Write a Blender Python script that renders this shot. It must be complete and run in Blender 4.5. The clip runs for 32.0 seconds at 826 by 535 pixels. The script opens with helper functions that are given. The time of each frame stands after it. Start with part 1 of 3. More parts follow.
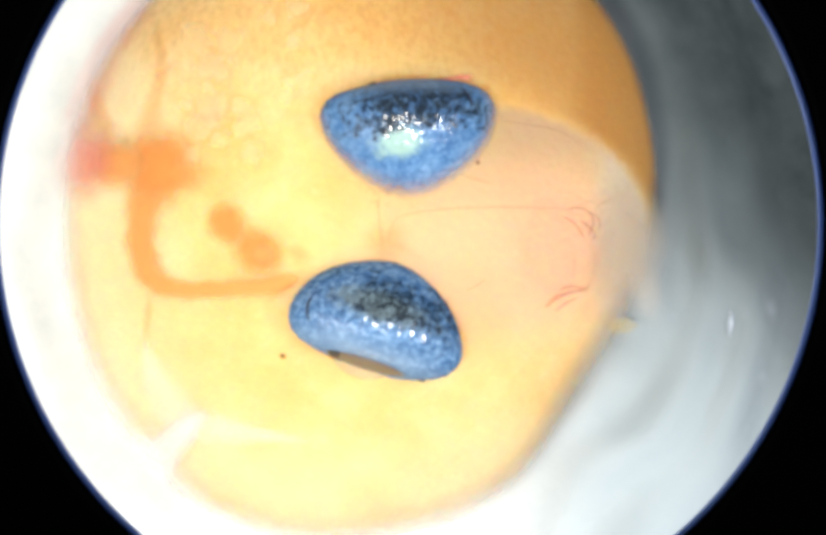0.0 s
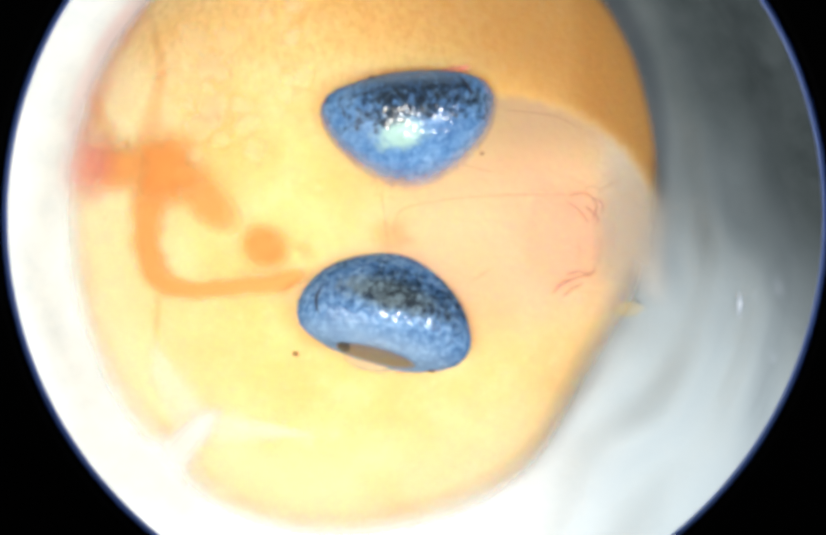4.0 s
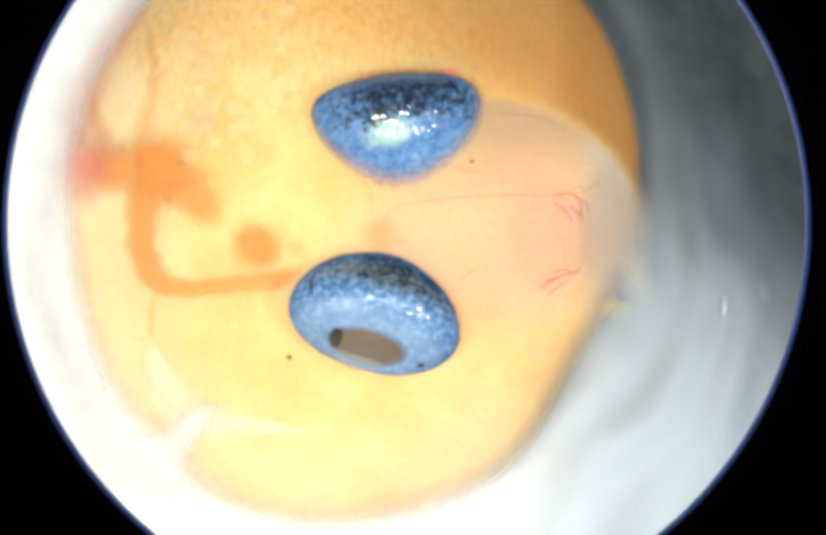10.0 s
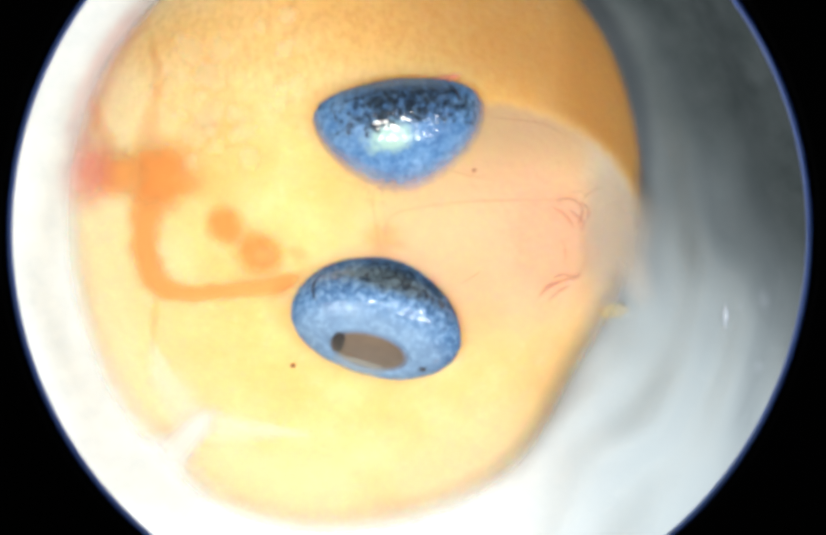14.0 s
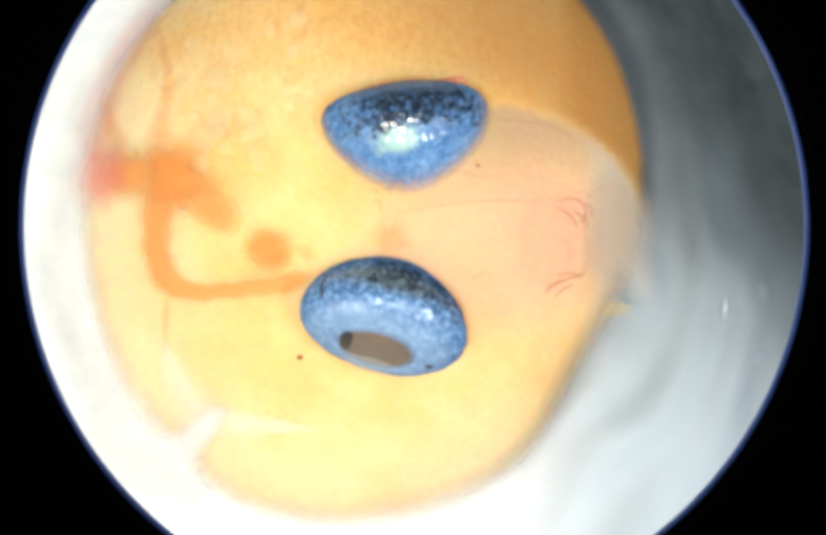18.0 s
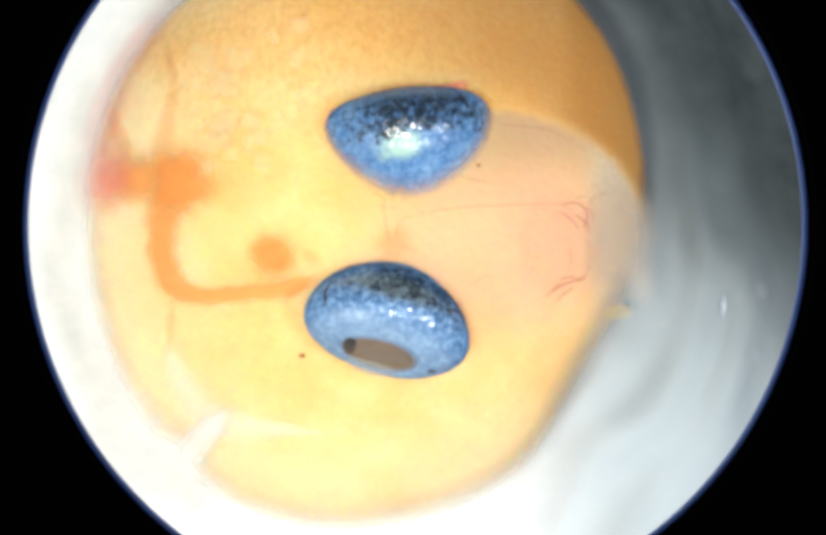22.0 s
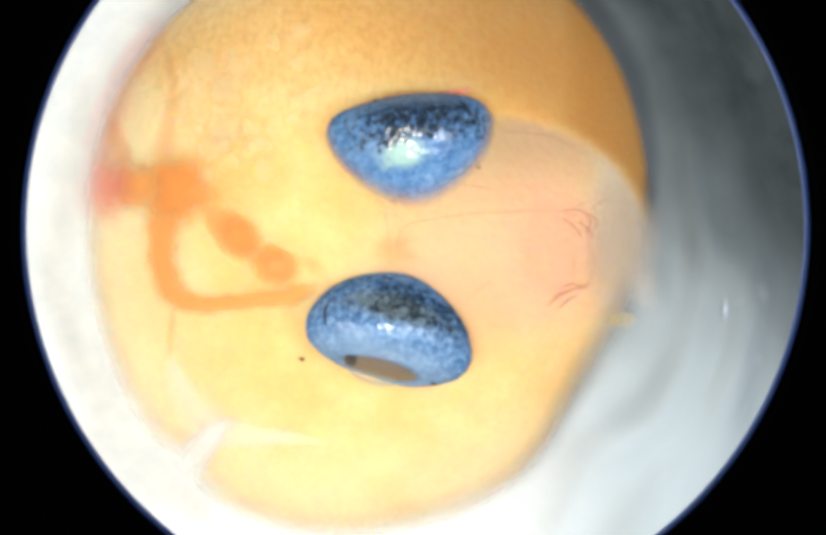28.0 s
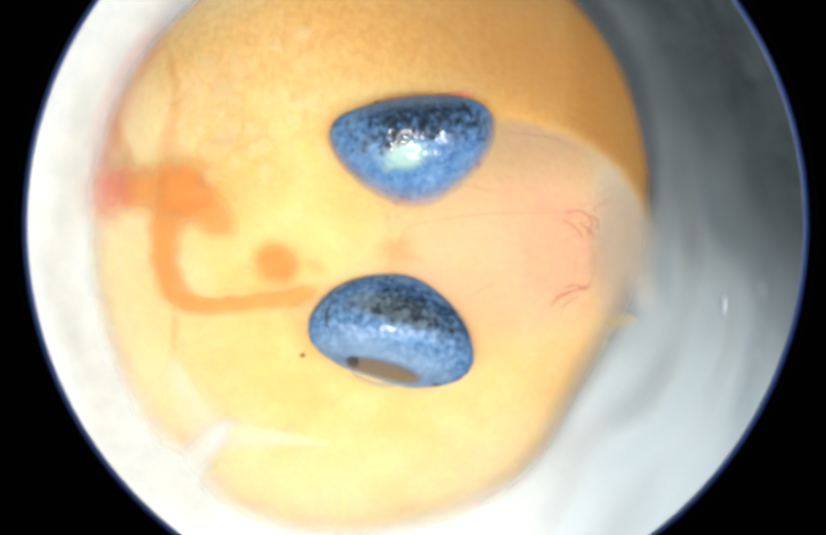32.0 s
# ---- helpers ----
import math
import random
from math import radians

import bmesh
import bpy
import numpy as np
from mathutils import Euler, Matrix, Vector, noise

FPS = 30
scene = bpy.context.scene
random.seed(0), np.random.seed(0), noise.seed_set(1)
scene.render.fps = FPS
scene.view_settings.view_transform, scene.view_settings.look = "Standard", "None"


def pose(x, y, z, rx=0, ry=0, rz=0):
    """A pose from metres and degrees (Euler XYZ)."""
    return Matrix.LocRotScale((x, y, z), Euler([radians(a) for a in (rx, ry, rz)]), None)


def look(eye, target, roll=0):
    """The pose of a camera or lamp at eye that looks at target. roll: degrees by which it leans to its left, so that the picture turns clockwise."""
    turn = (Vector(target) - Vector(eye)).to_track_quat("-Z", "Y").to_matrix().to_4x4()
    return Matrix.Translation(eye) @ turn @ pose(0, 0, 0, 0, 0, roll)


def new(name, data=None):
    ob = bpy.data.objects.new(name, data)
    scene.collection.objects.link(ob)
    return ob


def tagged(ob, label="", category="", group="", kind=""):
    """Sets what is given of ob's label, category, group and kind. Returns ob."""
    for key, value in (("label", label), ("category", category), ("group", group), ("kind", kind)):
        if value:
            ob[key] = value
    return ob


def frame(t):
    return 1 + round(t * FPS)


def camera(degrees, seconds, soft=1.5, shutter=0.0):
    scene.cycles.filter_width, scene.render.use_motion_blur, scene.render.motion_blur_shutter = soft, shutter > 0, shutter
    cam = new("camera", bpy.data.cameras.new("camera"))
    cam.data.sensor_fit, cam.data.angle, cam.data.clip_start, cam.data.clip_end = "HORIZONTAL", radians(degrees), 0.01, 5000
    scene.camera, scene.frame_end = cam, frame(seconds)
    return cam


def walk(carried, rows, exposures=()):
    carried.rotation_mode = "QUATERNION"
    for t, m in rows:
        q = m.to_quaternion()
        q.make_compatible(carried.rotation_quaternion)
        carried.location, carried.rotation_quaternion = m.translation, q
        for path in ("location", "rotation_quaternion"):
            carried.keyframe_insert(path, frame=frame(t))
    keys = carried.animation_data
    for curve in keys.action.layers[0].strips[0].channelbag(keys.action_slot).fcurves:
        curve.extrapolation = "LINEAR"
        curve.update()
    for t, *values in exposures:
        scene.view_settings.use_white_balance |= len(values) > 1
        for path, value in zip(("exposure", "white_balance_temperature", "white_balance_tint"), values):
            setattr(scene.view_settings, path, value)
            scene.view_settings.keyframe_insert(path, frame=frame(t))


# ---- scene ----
# A model at 1000 : 1, in which one metre stands for one millimetre of the specimen.
MM = 1.0
U = 1.1268e-3  # the plan's unit: about one micrometre of the specimen
CX, CY = 779.0, 424.0  # the plan's middle, under the middle of the microscope's field
HIGH = 12.0

# ---- camera: looks straight down into the microscope's tube; x, y, z in metres and turn in degrees ----
cam = camera(8.652, 32.0, soft=4.8)
PATH = [
    (0, 0.0068, -0.0935, 11.678, 0.00),
    (0.5, 0.0064, -0.0880, 11.739, -0.80),
    (1, 0.0011, -0.0950, 11.780, -1.50),
    (1.5, -0.0043, -0.1013, 11.789, -2.00),
    (2, -0.0072, -0.1052, 11.755, -2.20),
    (2.5, -0.0091, -0.1096, 11.688, -2.20),
    (3, -0.0113, -0.1100, 11.666, -2.20),
    (3.5, -0.0129, -0.1085, 11.681, -2.21),
    (5.5, -0.0000, -0.1040, 11.913, -2.23),
    (6, 0.0041, -0.1025, 11.948, -2.24),
    (7, 0.0111, -0.1028, 11.995, -2.26),
    (8, 0.0130, -0.1025, 11.989, -2.27),
    (9, 0.0098, -0.1020, 11.996, -2.28),
    (10, 0.0073, -0.0962, 11.977, -2.30),
    (11, 0.0102, -0.0846, 12.014, -2.31),
    (12, 0.0107, -0.0795, 12.045, -2.32),
    (13, 0.0061, -0.0738, 12.064, -2.34),
    (13.5, 0.0044, -0.0726, 12.038, -2.34),
    (14, 0.0019, -0.0783, 12.041, -2.35),
    (14.5, -0.0011, -0.0896, 12.084, -2.36),
    (16.5, -0.0073, -0.0891, 12.171, -2.39),
    (17, -0.0075, -0.0898, 12.201, -2.39),
    (18, -0.0094, -0.0912, 12.248, -2.41),
    (19, -0.0114, -0.0897, 12.290, -2.42),
    (20, -0.0130, -0.0919, 12.273, -2.43),
    (21, -0.0141, -0.0930, 12.294, -2.45),
    (22, -0.0123, -0.0937, 12.353, -2.46),
    (23, -0.0114, -0.0929, 12.356, -2.48),
    (24, -0.0146, -0.0913, 12.327, -2.49),
    (25, -0.0163, -0.0911, 12.351, -2.50),
    (25.5, -0.0165, -0.0907, 12.385, -2.51),
    (27.5, -0.0138, -0.0885, 12.300, -2.54),
    (28, -0.0123, -0.0879, 12.285, -2.54),
    (29, -0.0097, -0.0890, 12.301, -2.56),
    (30, -0.0101, -0.0929, 12.342, -2.57),
    (31, -0.0113, -0.0960, 12.341, -2.59),
    (32, -0.0130, -0.0956, 12.318, -2.60),
]
GAIN = [(0, -0.05), (0.5, -0.11), (1, -0.22), (2, -0.19), (3, -0.09), (6, -0.08), (7, -0.05), (8, 0.00), (9, 0.05), (10, -0.10), (14.5, -0.12),
        (20, -0.11), (25, -0.14), (32, -0.16)]
walk(cam, [(t, pose(x, y, z, 0, 0, turn)) for t, x, y, z, turn in PATH], GAIN)

# ---- light: room light and two small LED lamps beside the objective ----
world = bpy.data.worlds.new("room_light")
scene.world = world
world.use_nodes = True
world.node_tree.nodes["Background"].inputs[0].default_value = (0.80, 0.88, 1.0, 1)
world.node_tree.nodes["Background"].inputs[1].default_value = 0.50


def lamp(name, eye, target, power, size, colour):
    data = bpy.data.lights.new(name, "AREA")
    data.shape, data.size, data.energy, data.color = "DISK", size * MM, power, colour
    ob = new(name, data)
    ob.matrix_world = look([a * MM for a in eye], [a * MM for a in target])
    return ob


lamp("led_lamp", (-4.7, -2.6, 4.2), (-0.2, 0.0, 0.0), 185, 4.4, (1.0, 0.97, 0.92))
lamp("ring_led", (-0.5, -0.45, 6.3), (0, 0, 0), 330, 0.75, (0.97, 0.97, 0.89))
lamp("ring_led", (3.2, -0.6, 5.3), (0, 0, 0), 190, 0.65, (0.94, 0.97, 1.0))


# ---- materials ----
def material(name):
    m = bpy.data.materials.new(name)
    m.use_nodes = True
    n = m.node_tree.nodes
    return m, n, m.node_tree.links, n["Principled BSDF"]


def coords(n, l, unit=True):
    tc = n.new("ShaderNodeTexCoord")
    mp = n.new("ShaderNodeMapping")
    mp.inputs["Scale"].default_value = (1 / U,) * 3 if unit else (1, 1, 1)
    l.new(tc.outputs["Object"], mp.inputs["Vector"])
    return mp.outputs["Vector"]


def noise_tex(n, l, vec, size, detail=3.0, rough=0.55, stretch=None):
    """Noise with features of that size, in plan units."""
    if stretch:
        mp = n.new("ShaderNodeMapping")
        mp.inputs["Scale"].default_value = stretch
        l.new(vec, mp.inputs["Vector"])
        vec = mp.outputs["Vector"]
    t = n.new("ShaderNodeTexNoise")
    t.inputs["Scale"].default_value = 1.0 / size
    t.inputs["Detail"].default_value = detail
    t.inputs["Roughness"].default_value = rough
    l.new(vec, t.inputs["Vector"])
    return t.outputs["Fac"]


def ramp(n, l, value, stops):
    r = n.new("ShaderNodeValToRGB")
    e = r.color_ramp.elements
    while len(e) < len(stops):
        e.new(0.5)
    for k, (p, c) in enumerate(stops):
        e[k].position = p
        e[k].color = (*c, 1) if len(c) == 3 else c
    l.new(value, r.inputs["Fac"])
    return r.outputs["Color"]


def step(n, l, value, a, b):
    """0 below a, 1 above b, smooth between."""
    m = n.new("ShaderNodeMapRange")
    m.interpolation_type = "SMOOTHSTEP"
    m.inputs["From Min"].default_value, m.inputs["From Max"].default_value = a, b
    l.new(value, m.inputs["Value"])
    return m.outputs["Result"]


def calc(n, l, op, a, b=None):
    m = n.new("ShaderNodeMath")
    m.operation = op
    for k, v in enumerate((a, b)):
        if v is None:
            continue
        if isinstance(v, (int, float)):
            m.inputs[k].default_value = v
        else:
            l.new(v, m.inputs[k])
    return m.outputs[0]


def blend(n, l, fac, a, b):
    m = n.new("ShaderNodeMix")
    m.data_type = "RGBA"
    for sock, v in ((m.inputs["Factor"], fac), (m.inputs["A"], a), (m.inputs["B"], b)):
        if isinstance(v, (int, float)):
            sock.default_value = v
        elif isinstance(v, tuple):
            sock.default_value = (*v, 1)
        else:
            l.new(v, sock)
    return m.outputs["Result"]


def away(n, l, vec, centre, radii):
    """The distance from a centre, 1 on the ellipsoid of those radii."""
    mp = n.new("ShaderNodeMapping")
    mp.vector_type = "POINT"
    mp.inputs["Location"].default_value = [-c / r for c, r in zip(centre, radii)]
    mp.inputs["Scale"].default_value = [1 / r for r in radii]
    l.new(vec, mp.inputs["Vector"])
    v = n.new("ShaderNodeVectorMath")
    v.operation = "LENGTH"
    l.new(mp.outputs["Vector"], v.inputs[0])
    return v.outputs["Value"]


def relief(n, l, bsdf, value, strength, height):
    b = n.new("ShaderNodeBump")
    b.inputs["Strength"].default_value = strength
    b.inputs["Distance"].default_value = height * U
    l.new(value, b.inputs["Height"])
    l.new(b.outputs["Normal"], bsdf.inputs["Normal"])


def soft_skin(bsdf, amount, reach):
    bsdf.inputs["Subsurface Weight"].default_value = amount
    bsdf.inputs["Subsurface Radius"].default_value = (1.0, 0.55, 0.22)
    bsdf.inputs["Subsurface Scale"].default_value = reach * U


BASE = (676.0, 430.0, -430.0)  # the embryo's base: under the middle of its yolk


def seen(x, y, z):
    """Plan place (x to the right, y to the front) and height to plan units from the middle; what lies higher is drawn in towards the axis."""
    g = 1 - z * U / HIGH
    return (x - CX) * g, (CY - y) * g, z


def at(x, y, z=0.0):
    return Vector(seen(x, y, z)) * U


def local(x, y, z=0.0):
    """The same in the embryo's space, in plan units."""
    a, b, c = seen(x, y, z)
    return (a - BASE[0] + CX, b - CY + BASE[1], c - BASE[2])


def tissue_material(name, margin=False):
    m, n, l, b = material(name)
    v = coords(n, l)
    sep = n.new("ShaderNodeSeparateXYZ")
    l.new(v, sep.inputs[0])
    x, y = sep.outputs["X"], sep.outputs["Y"]
    big = noise_tex(n, l, v, 170, 4)
    small = noise_tex(n, l, v, 26, 5, 0.6)
    col = ramp(n, l, big, [(0.30, (0.82, 0.48, 0.16)), (0.50, (0.84, 0.55, 0.215)), (0.70, (0.86, 0.62, 0.285))])
    col = blend(n, l, calc(n, l, "MULTIPLY", step(n, l, small, 0.55, 0.75), 0.25), col, (0.90, 0.72, 0.38))
    grain = noise_tex(n, l, v, 15, 3, 0.65, (0.75, 1.0, 1.0))
    col = blend(n, l, calc(n, l, "MULTIPLY", step(n, l, grain, 0.42, 0.74), calc(n, l, "ADD", 0.12, calc(n, l, "MULTIPLY", step(n, l, y, 40, 330), 0.12))), col, (0.70, 0.36, 0.10))
    # orange back of the yolk, up to the outline of the head that lies on it
    side = calc(n, l, "ADD", calc(n, l, "MULTIPLY", x, 0.59), y)
    side = calc(n, l, "ADD", side, calc(n, l, "MULTIPLY", calc(n, l, "SUBTRACT", big, 0.5), 60))
    dome = away(n, l, v, local(926, 490, 400), (320, 277, 90000))
    dome = calc(n, l, "ADD", dome, calc(n, l, "MULTIPLY", calc(n, l, "SUBTRACT", small, 0.5), 0.05))
    orange = calc(n, l, "MAXIMUM", calc(n, l, "MULTIPLY", step(n, l, side, 150, 540), 0.86), step(n, l, x, 230, 460))
    orange = calc(n, l, "MULTIPLY", orange, calc(n, l, "MULTIPLY", step(n, l, x, -320, 380), step(n, l, y, -20, 70)))
    outside = blend(n, l, step(n, l, x, 260, 420), step(n, l, dome, 0.72, 1.28), step(n, l, dome, 0.90, 1.09))
    orange = calc(n, l, "MULTIPLY", orange, outside)
    col = blend(n, l, calc(n, l, "MULTIPLY", orange, 0.93), col, (0.40, 0.18, 0.042))
    crinkle = noise_tex(n, l, v, 15, 4, 0.65, (1.25, 0.55, 1.0))
    crinkle = calc(n, l, "MULTIPLY", step(n, l, crinkle, 0.36, 0.74), calc(n, l, "MULTIPLY", step(n, l, y, 120, 360), 0.36))
    col = blend(n, l, crinkle, col, (0.44, 0.18, 0.03))
    # rosy brain and head
    inside = step(n, l, dome, 1.04, 0.95)
    rose = step(n, l, away(n, l, v, local(965, 470, 400), (330, 225, 360)), 1.15, 0.40)
    rose = calc(n, l, "MULTIPLY", rose, inside)
    col = blend(n, l, calc(n, l, "MULTIPLY", rose, 0.75), col, (0.80, 0.485, 0.30))
    # shade on the head's upper right, turned from the lamp, put into its colour
    nape_shade = calc(n, l, "MULTIPLY", step(n, l, y, 0, 180), inside)
    col = blend(n, l, calc(n, l, "MULTIPLY", nape_shade, calc(n, l, "MULTIPLY", step(n, l, x, 80, 320), 0.95)), col, (0.50, 0.325, 0.185))
    flush = step(n, l, away(n, l, v, local(1065, 470, 360), (180, 190, 300)), 1.15, 0.1)
    col = blend(n, l, calc(n, l, "MULTIPLY", flush, 0.34), col, (0.82, 0.41, 0.31))
    # pale side of the trunk
    pale = calc(n, l, "MULTIPLY", step(n, l, calc(n, l, "ADD", x, calc(n, l, "MULTIPLY", big, 60)), 440, 530), inside)
    pale = calc(n, l, "MULTIPLY", pale, step(n, l, y, -330, -120))
    col = blend(n, l, calc(n, l, "MULTIPLY", pale, 0.9), col, (0.57, 0.46, 0.34))
    rosy = calc(n, l, "MULTIPLY", step(n, l, away(n, l, v, (0, 0, 430), (571, 650, 600)), 0.78, 1.0), step(n, l, y, 20, -250))
    rosy = calc(n, l, "MULTIPLY", rosy, step(n, l, x, -60, 220))
    col = blend(n, l, calc(n, l, "MULTIPLY", rosy, 0.35), col, (0.88, 0.50, 0.30))
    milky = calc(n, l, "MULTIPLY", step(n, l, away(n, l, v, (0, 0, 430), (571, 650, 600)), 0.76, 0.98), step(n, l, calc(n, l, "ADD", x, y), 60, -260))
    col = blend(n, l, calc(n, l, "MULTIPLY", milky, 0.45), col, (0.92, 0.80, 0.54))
    l.new(col, b.inputs["Base Color"])
    b.inputs["Roughness"].default_value = 0.55
    b.inputs["Specular IOR Level"].default_value = 0.12
    if margin:
        soft_skin(b, 0.9, 190)
    relief(n, l, b, grain, 0.4, 8)
    if margin:
        # the margin of the yolk is thin and lets light through, widest towards the tail; the mesh carries the depth in from its outline
        depth = n.new("ShaderNodeAttribute")
        depth.attribute_name = "thickness"
        tail = calc(n, l, "MULTIPLY", step(n, l, x, 200, 480), step(n, l, y, 130, -60))
        low = step(n, l, calc(n, l, "ADD", x, calc(n, l, "MULTIPLY", y, -0.6)), -100, 500)
        left = step(n, l, calc(n, l, "ADD", x, y), 100, -500)
        wide = calc(n, l, "ADD", calc(n, l, "MULTIPLY", tail, 30), calc(n, l, "ADD", calc(n, l, "MULTIPLY", left, 45), 30))
        wide = calc(n, l, "ADD", wide, calc(n, l, "MULTIPLY", calc(n, l, "MULTIPLY", low, step(n, l, y, 20, -120)), 22))
        slit = step(n, l, away(n, l, v, (-375, -400, 430), (130, 130, 900)), 1.2, 0.4)
        wide = calc(n, l, "ADD", wide, calc(n, l, "MULTIPLY", slit, 20))
        edge = calc(n, l, "ADD", depth.outputs["Fac"], calc(n, l, "MULTIPLY", calc(n, l, "SUBTRACT", big, 0.5), 14))
        thick = step(n, l, calc(n, l, "DIVIDE", edge, wide), 0.02, 1.0)
        mix, clear = n.new("ShaderNodeMixShader"), n.new("ShaderNodeBsdfTransparent")
        l.new(thick, mix.inputs[0])
        l.new(clear.outputs[0], mix.inputs[1])
        l.new(b.outputs[0], mix.inputs[2])
        l.new(mix.outputs[0], n["Material Output"].inputs["Surface"])
    return m


def veil(m, full=0.6, most=1.0):
    """Lets what lies below show through where the piece is thin: its mesh carries its thickness, 0 to 1."""
    n, l = m.node_tree.nodes, m.node_tree.links
    a = n.new("ShaderNodeAttribute")
    a.attribute_name = "thickness"
    mix, clear = n.new("ShaderNodeMixShader"), n.new("ShaderNodeBsdfTransparent")
    l.new(calc(n, l, "MULTIPLY", step(n, l, a.outputs["Fac"], 0.0, full), most), mix.inputs[0])
    l.new(clear.outputs[0], mix.inputs[1])
    l.new(n["Principled BSDF"].outputs[0], mix.inputs[2])
    l.new(mix.outputs[0], n["Material Output"].inputs["Surface"])
    return m


def plain_material(name, c1, c2, size, rough=0.5, spec=0.3, metal=0.0, skin=0.0, reach=30, bump=0.0, stretch=None):
    m, n, l, b = material(name)
    v = coords(n, l)
    t = noise_tex(n, l, v, size, 5, 0.6, stretch)
    l.new(ramp(n, l, t, [(0.30, c1), (0.70, c2)]), b.inputs["Base Color"])
    b.inputs["Roughness"].default_value = rough
    b.inputs["Specular IOR Level"].default_value = spec
    b.inputs["Metallic"].default_value = metal
    if skin:
        soft_skin(b, skin, reach)
    if bump:
        relief(n, l, b, t, bump, size * 0.4)
    return m


def blood_material(name, thin, thick, full):
    """Blood in a clear vessel: deeper in colour where the column is thicker."""
    m, n, l, b = material(name)
    v = coords(n, l)
    a = n.new("ShaderNodeAttribute")
    a.attribute_name = "thickness"
    deep = calc(n, l, "ADD", a.outputs["Fac"], calc(n, l, "MULTIPLY", calc(n, l, "SUBTRACT", noise_tex(n, l, v, 30, 5), 0.5), 0.7))
    l.new(blend(n, l, step(n, l, deep, 0.2, 1.0), thin, thick), b.inputs["Base Color"])
    b.inputs["Roughness"].default_value = 0.5
    b.inputs["Specular IOR Level"].default_value = 0.1
    return veil(m, full)


def trunk_material():
    """Pale tissue, cream by the head and grey further down."""
    m, n, l, b = material("trunk_tissue")
    v = coords(n, l)
    sep = n.new("ShaderNodeSeparateXYZ")
    l.new(v, sep.inputs[0])
    t = noise_tex(n, l, v, 60, 4)
    along = calc(n, l, "ADD", sep.outputs["X"], calc(n, l, "MULTIPLY", t, 120))
    col = blend(n, l, step(n, l, along, 560, 780), (0.62, 0.48, 0.35), (0.50, 0.44, 0.36))
    l.new(col, b.inputs["Base Color"])
    b.inputs["Roughness"].default_value = 0.55
    b.inputs["Specular IOR Level"].default_value = 0.12
    return veil(m, 0.9, 0.42)


def shaded_tissue_material():
    """White tissue, with the shade on one side painted into its colour."""
    m, n, l, b = material("wet_white_tissue")
    v = coords(n, l)
    sep = n.new("ShaderNodeSeparateXYZ")
    l.new(v, sep.inputs[0])
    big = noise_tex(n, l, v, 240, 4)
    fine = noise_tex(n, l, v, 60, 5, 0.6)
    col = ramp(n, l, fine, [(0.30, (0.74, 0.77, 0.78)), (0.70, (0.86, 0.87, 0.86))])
    # painted shade: half grey to the right, near black to the upper right
    half_shade = calc(n, l, "MULTIPLY", step(n, l, calc(n, l, "ADD", sep.outputs["X"], calc(n, l, "MULTIPLY", big, 120)), 90, 520), 0.85)
    col = blend(n, l, half_shade, col, (0.36, 0.42, 0.45))
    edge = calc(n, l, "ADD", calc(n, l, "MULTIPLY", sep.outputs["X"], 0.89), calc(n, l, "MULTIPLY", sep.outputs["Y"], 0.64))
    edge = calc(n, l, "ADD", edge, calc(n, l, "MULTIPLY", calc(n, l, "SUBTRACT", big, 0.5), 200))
    shaded = ramp(n, l, fine, [(0.30, (0.034, 0.043, 0.043)), (0.70, (0.060, 0.070, 0.071))])
    l.new(blend(n, l, step(n, l, edge, 60, 760), col, shaded), b.inputs["Base Color"])
    b.inputs["Roughness"].default_value = 0.6
    b.inputs["Specular IOR Level"].default_value = 0.12
    relief(n, l, b, fine, 0.15, 24)
    return m


def flakes(n, l, vec, size, lean):
    """The surface's normal, tilted at random from one silvery flake to the next."""
    t = n.new("ShaderNodeTexVoronoi")
    t.inputs["Scale"].default_value = 1.0 / size
    l.new(vec, t.inputs["Vector"])
    tilt, geo, total = n.new("ShaderNodeVectorMath"), n.new("ShaderNodeNewGeometry"), n.new("ShaderNodeVectorMath")
    tilt.operation, total.operation = "MULTIPLY_ADD", "ADD"
    l.new(t.outputs["Color"], tilt.inputs[0])
    tilt.inputs[1].default_value, tilt.inputs[2].default_value = (lean,) * 3, (-lean / 2,) * 3
    l.new(geo.outputs["Normal"], total.inputs[0])
    l.new(tilt.outputs[0], total.inputs[1])
    unit = n.new("ShaderNodeVectorMath")
    unit.operation = "NORMALIZE"
    l.new(total.outputs[0], unit.inputs[0])
    return unit.outputs[0]


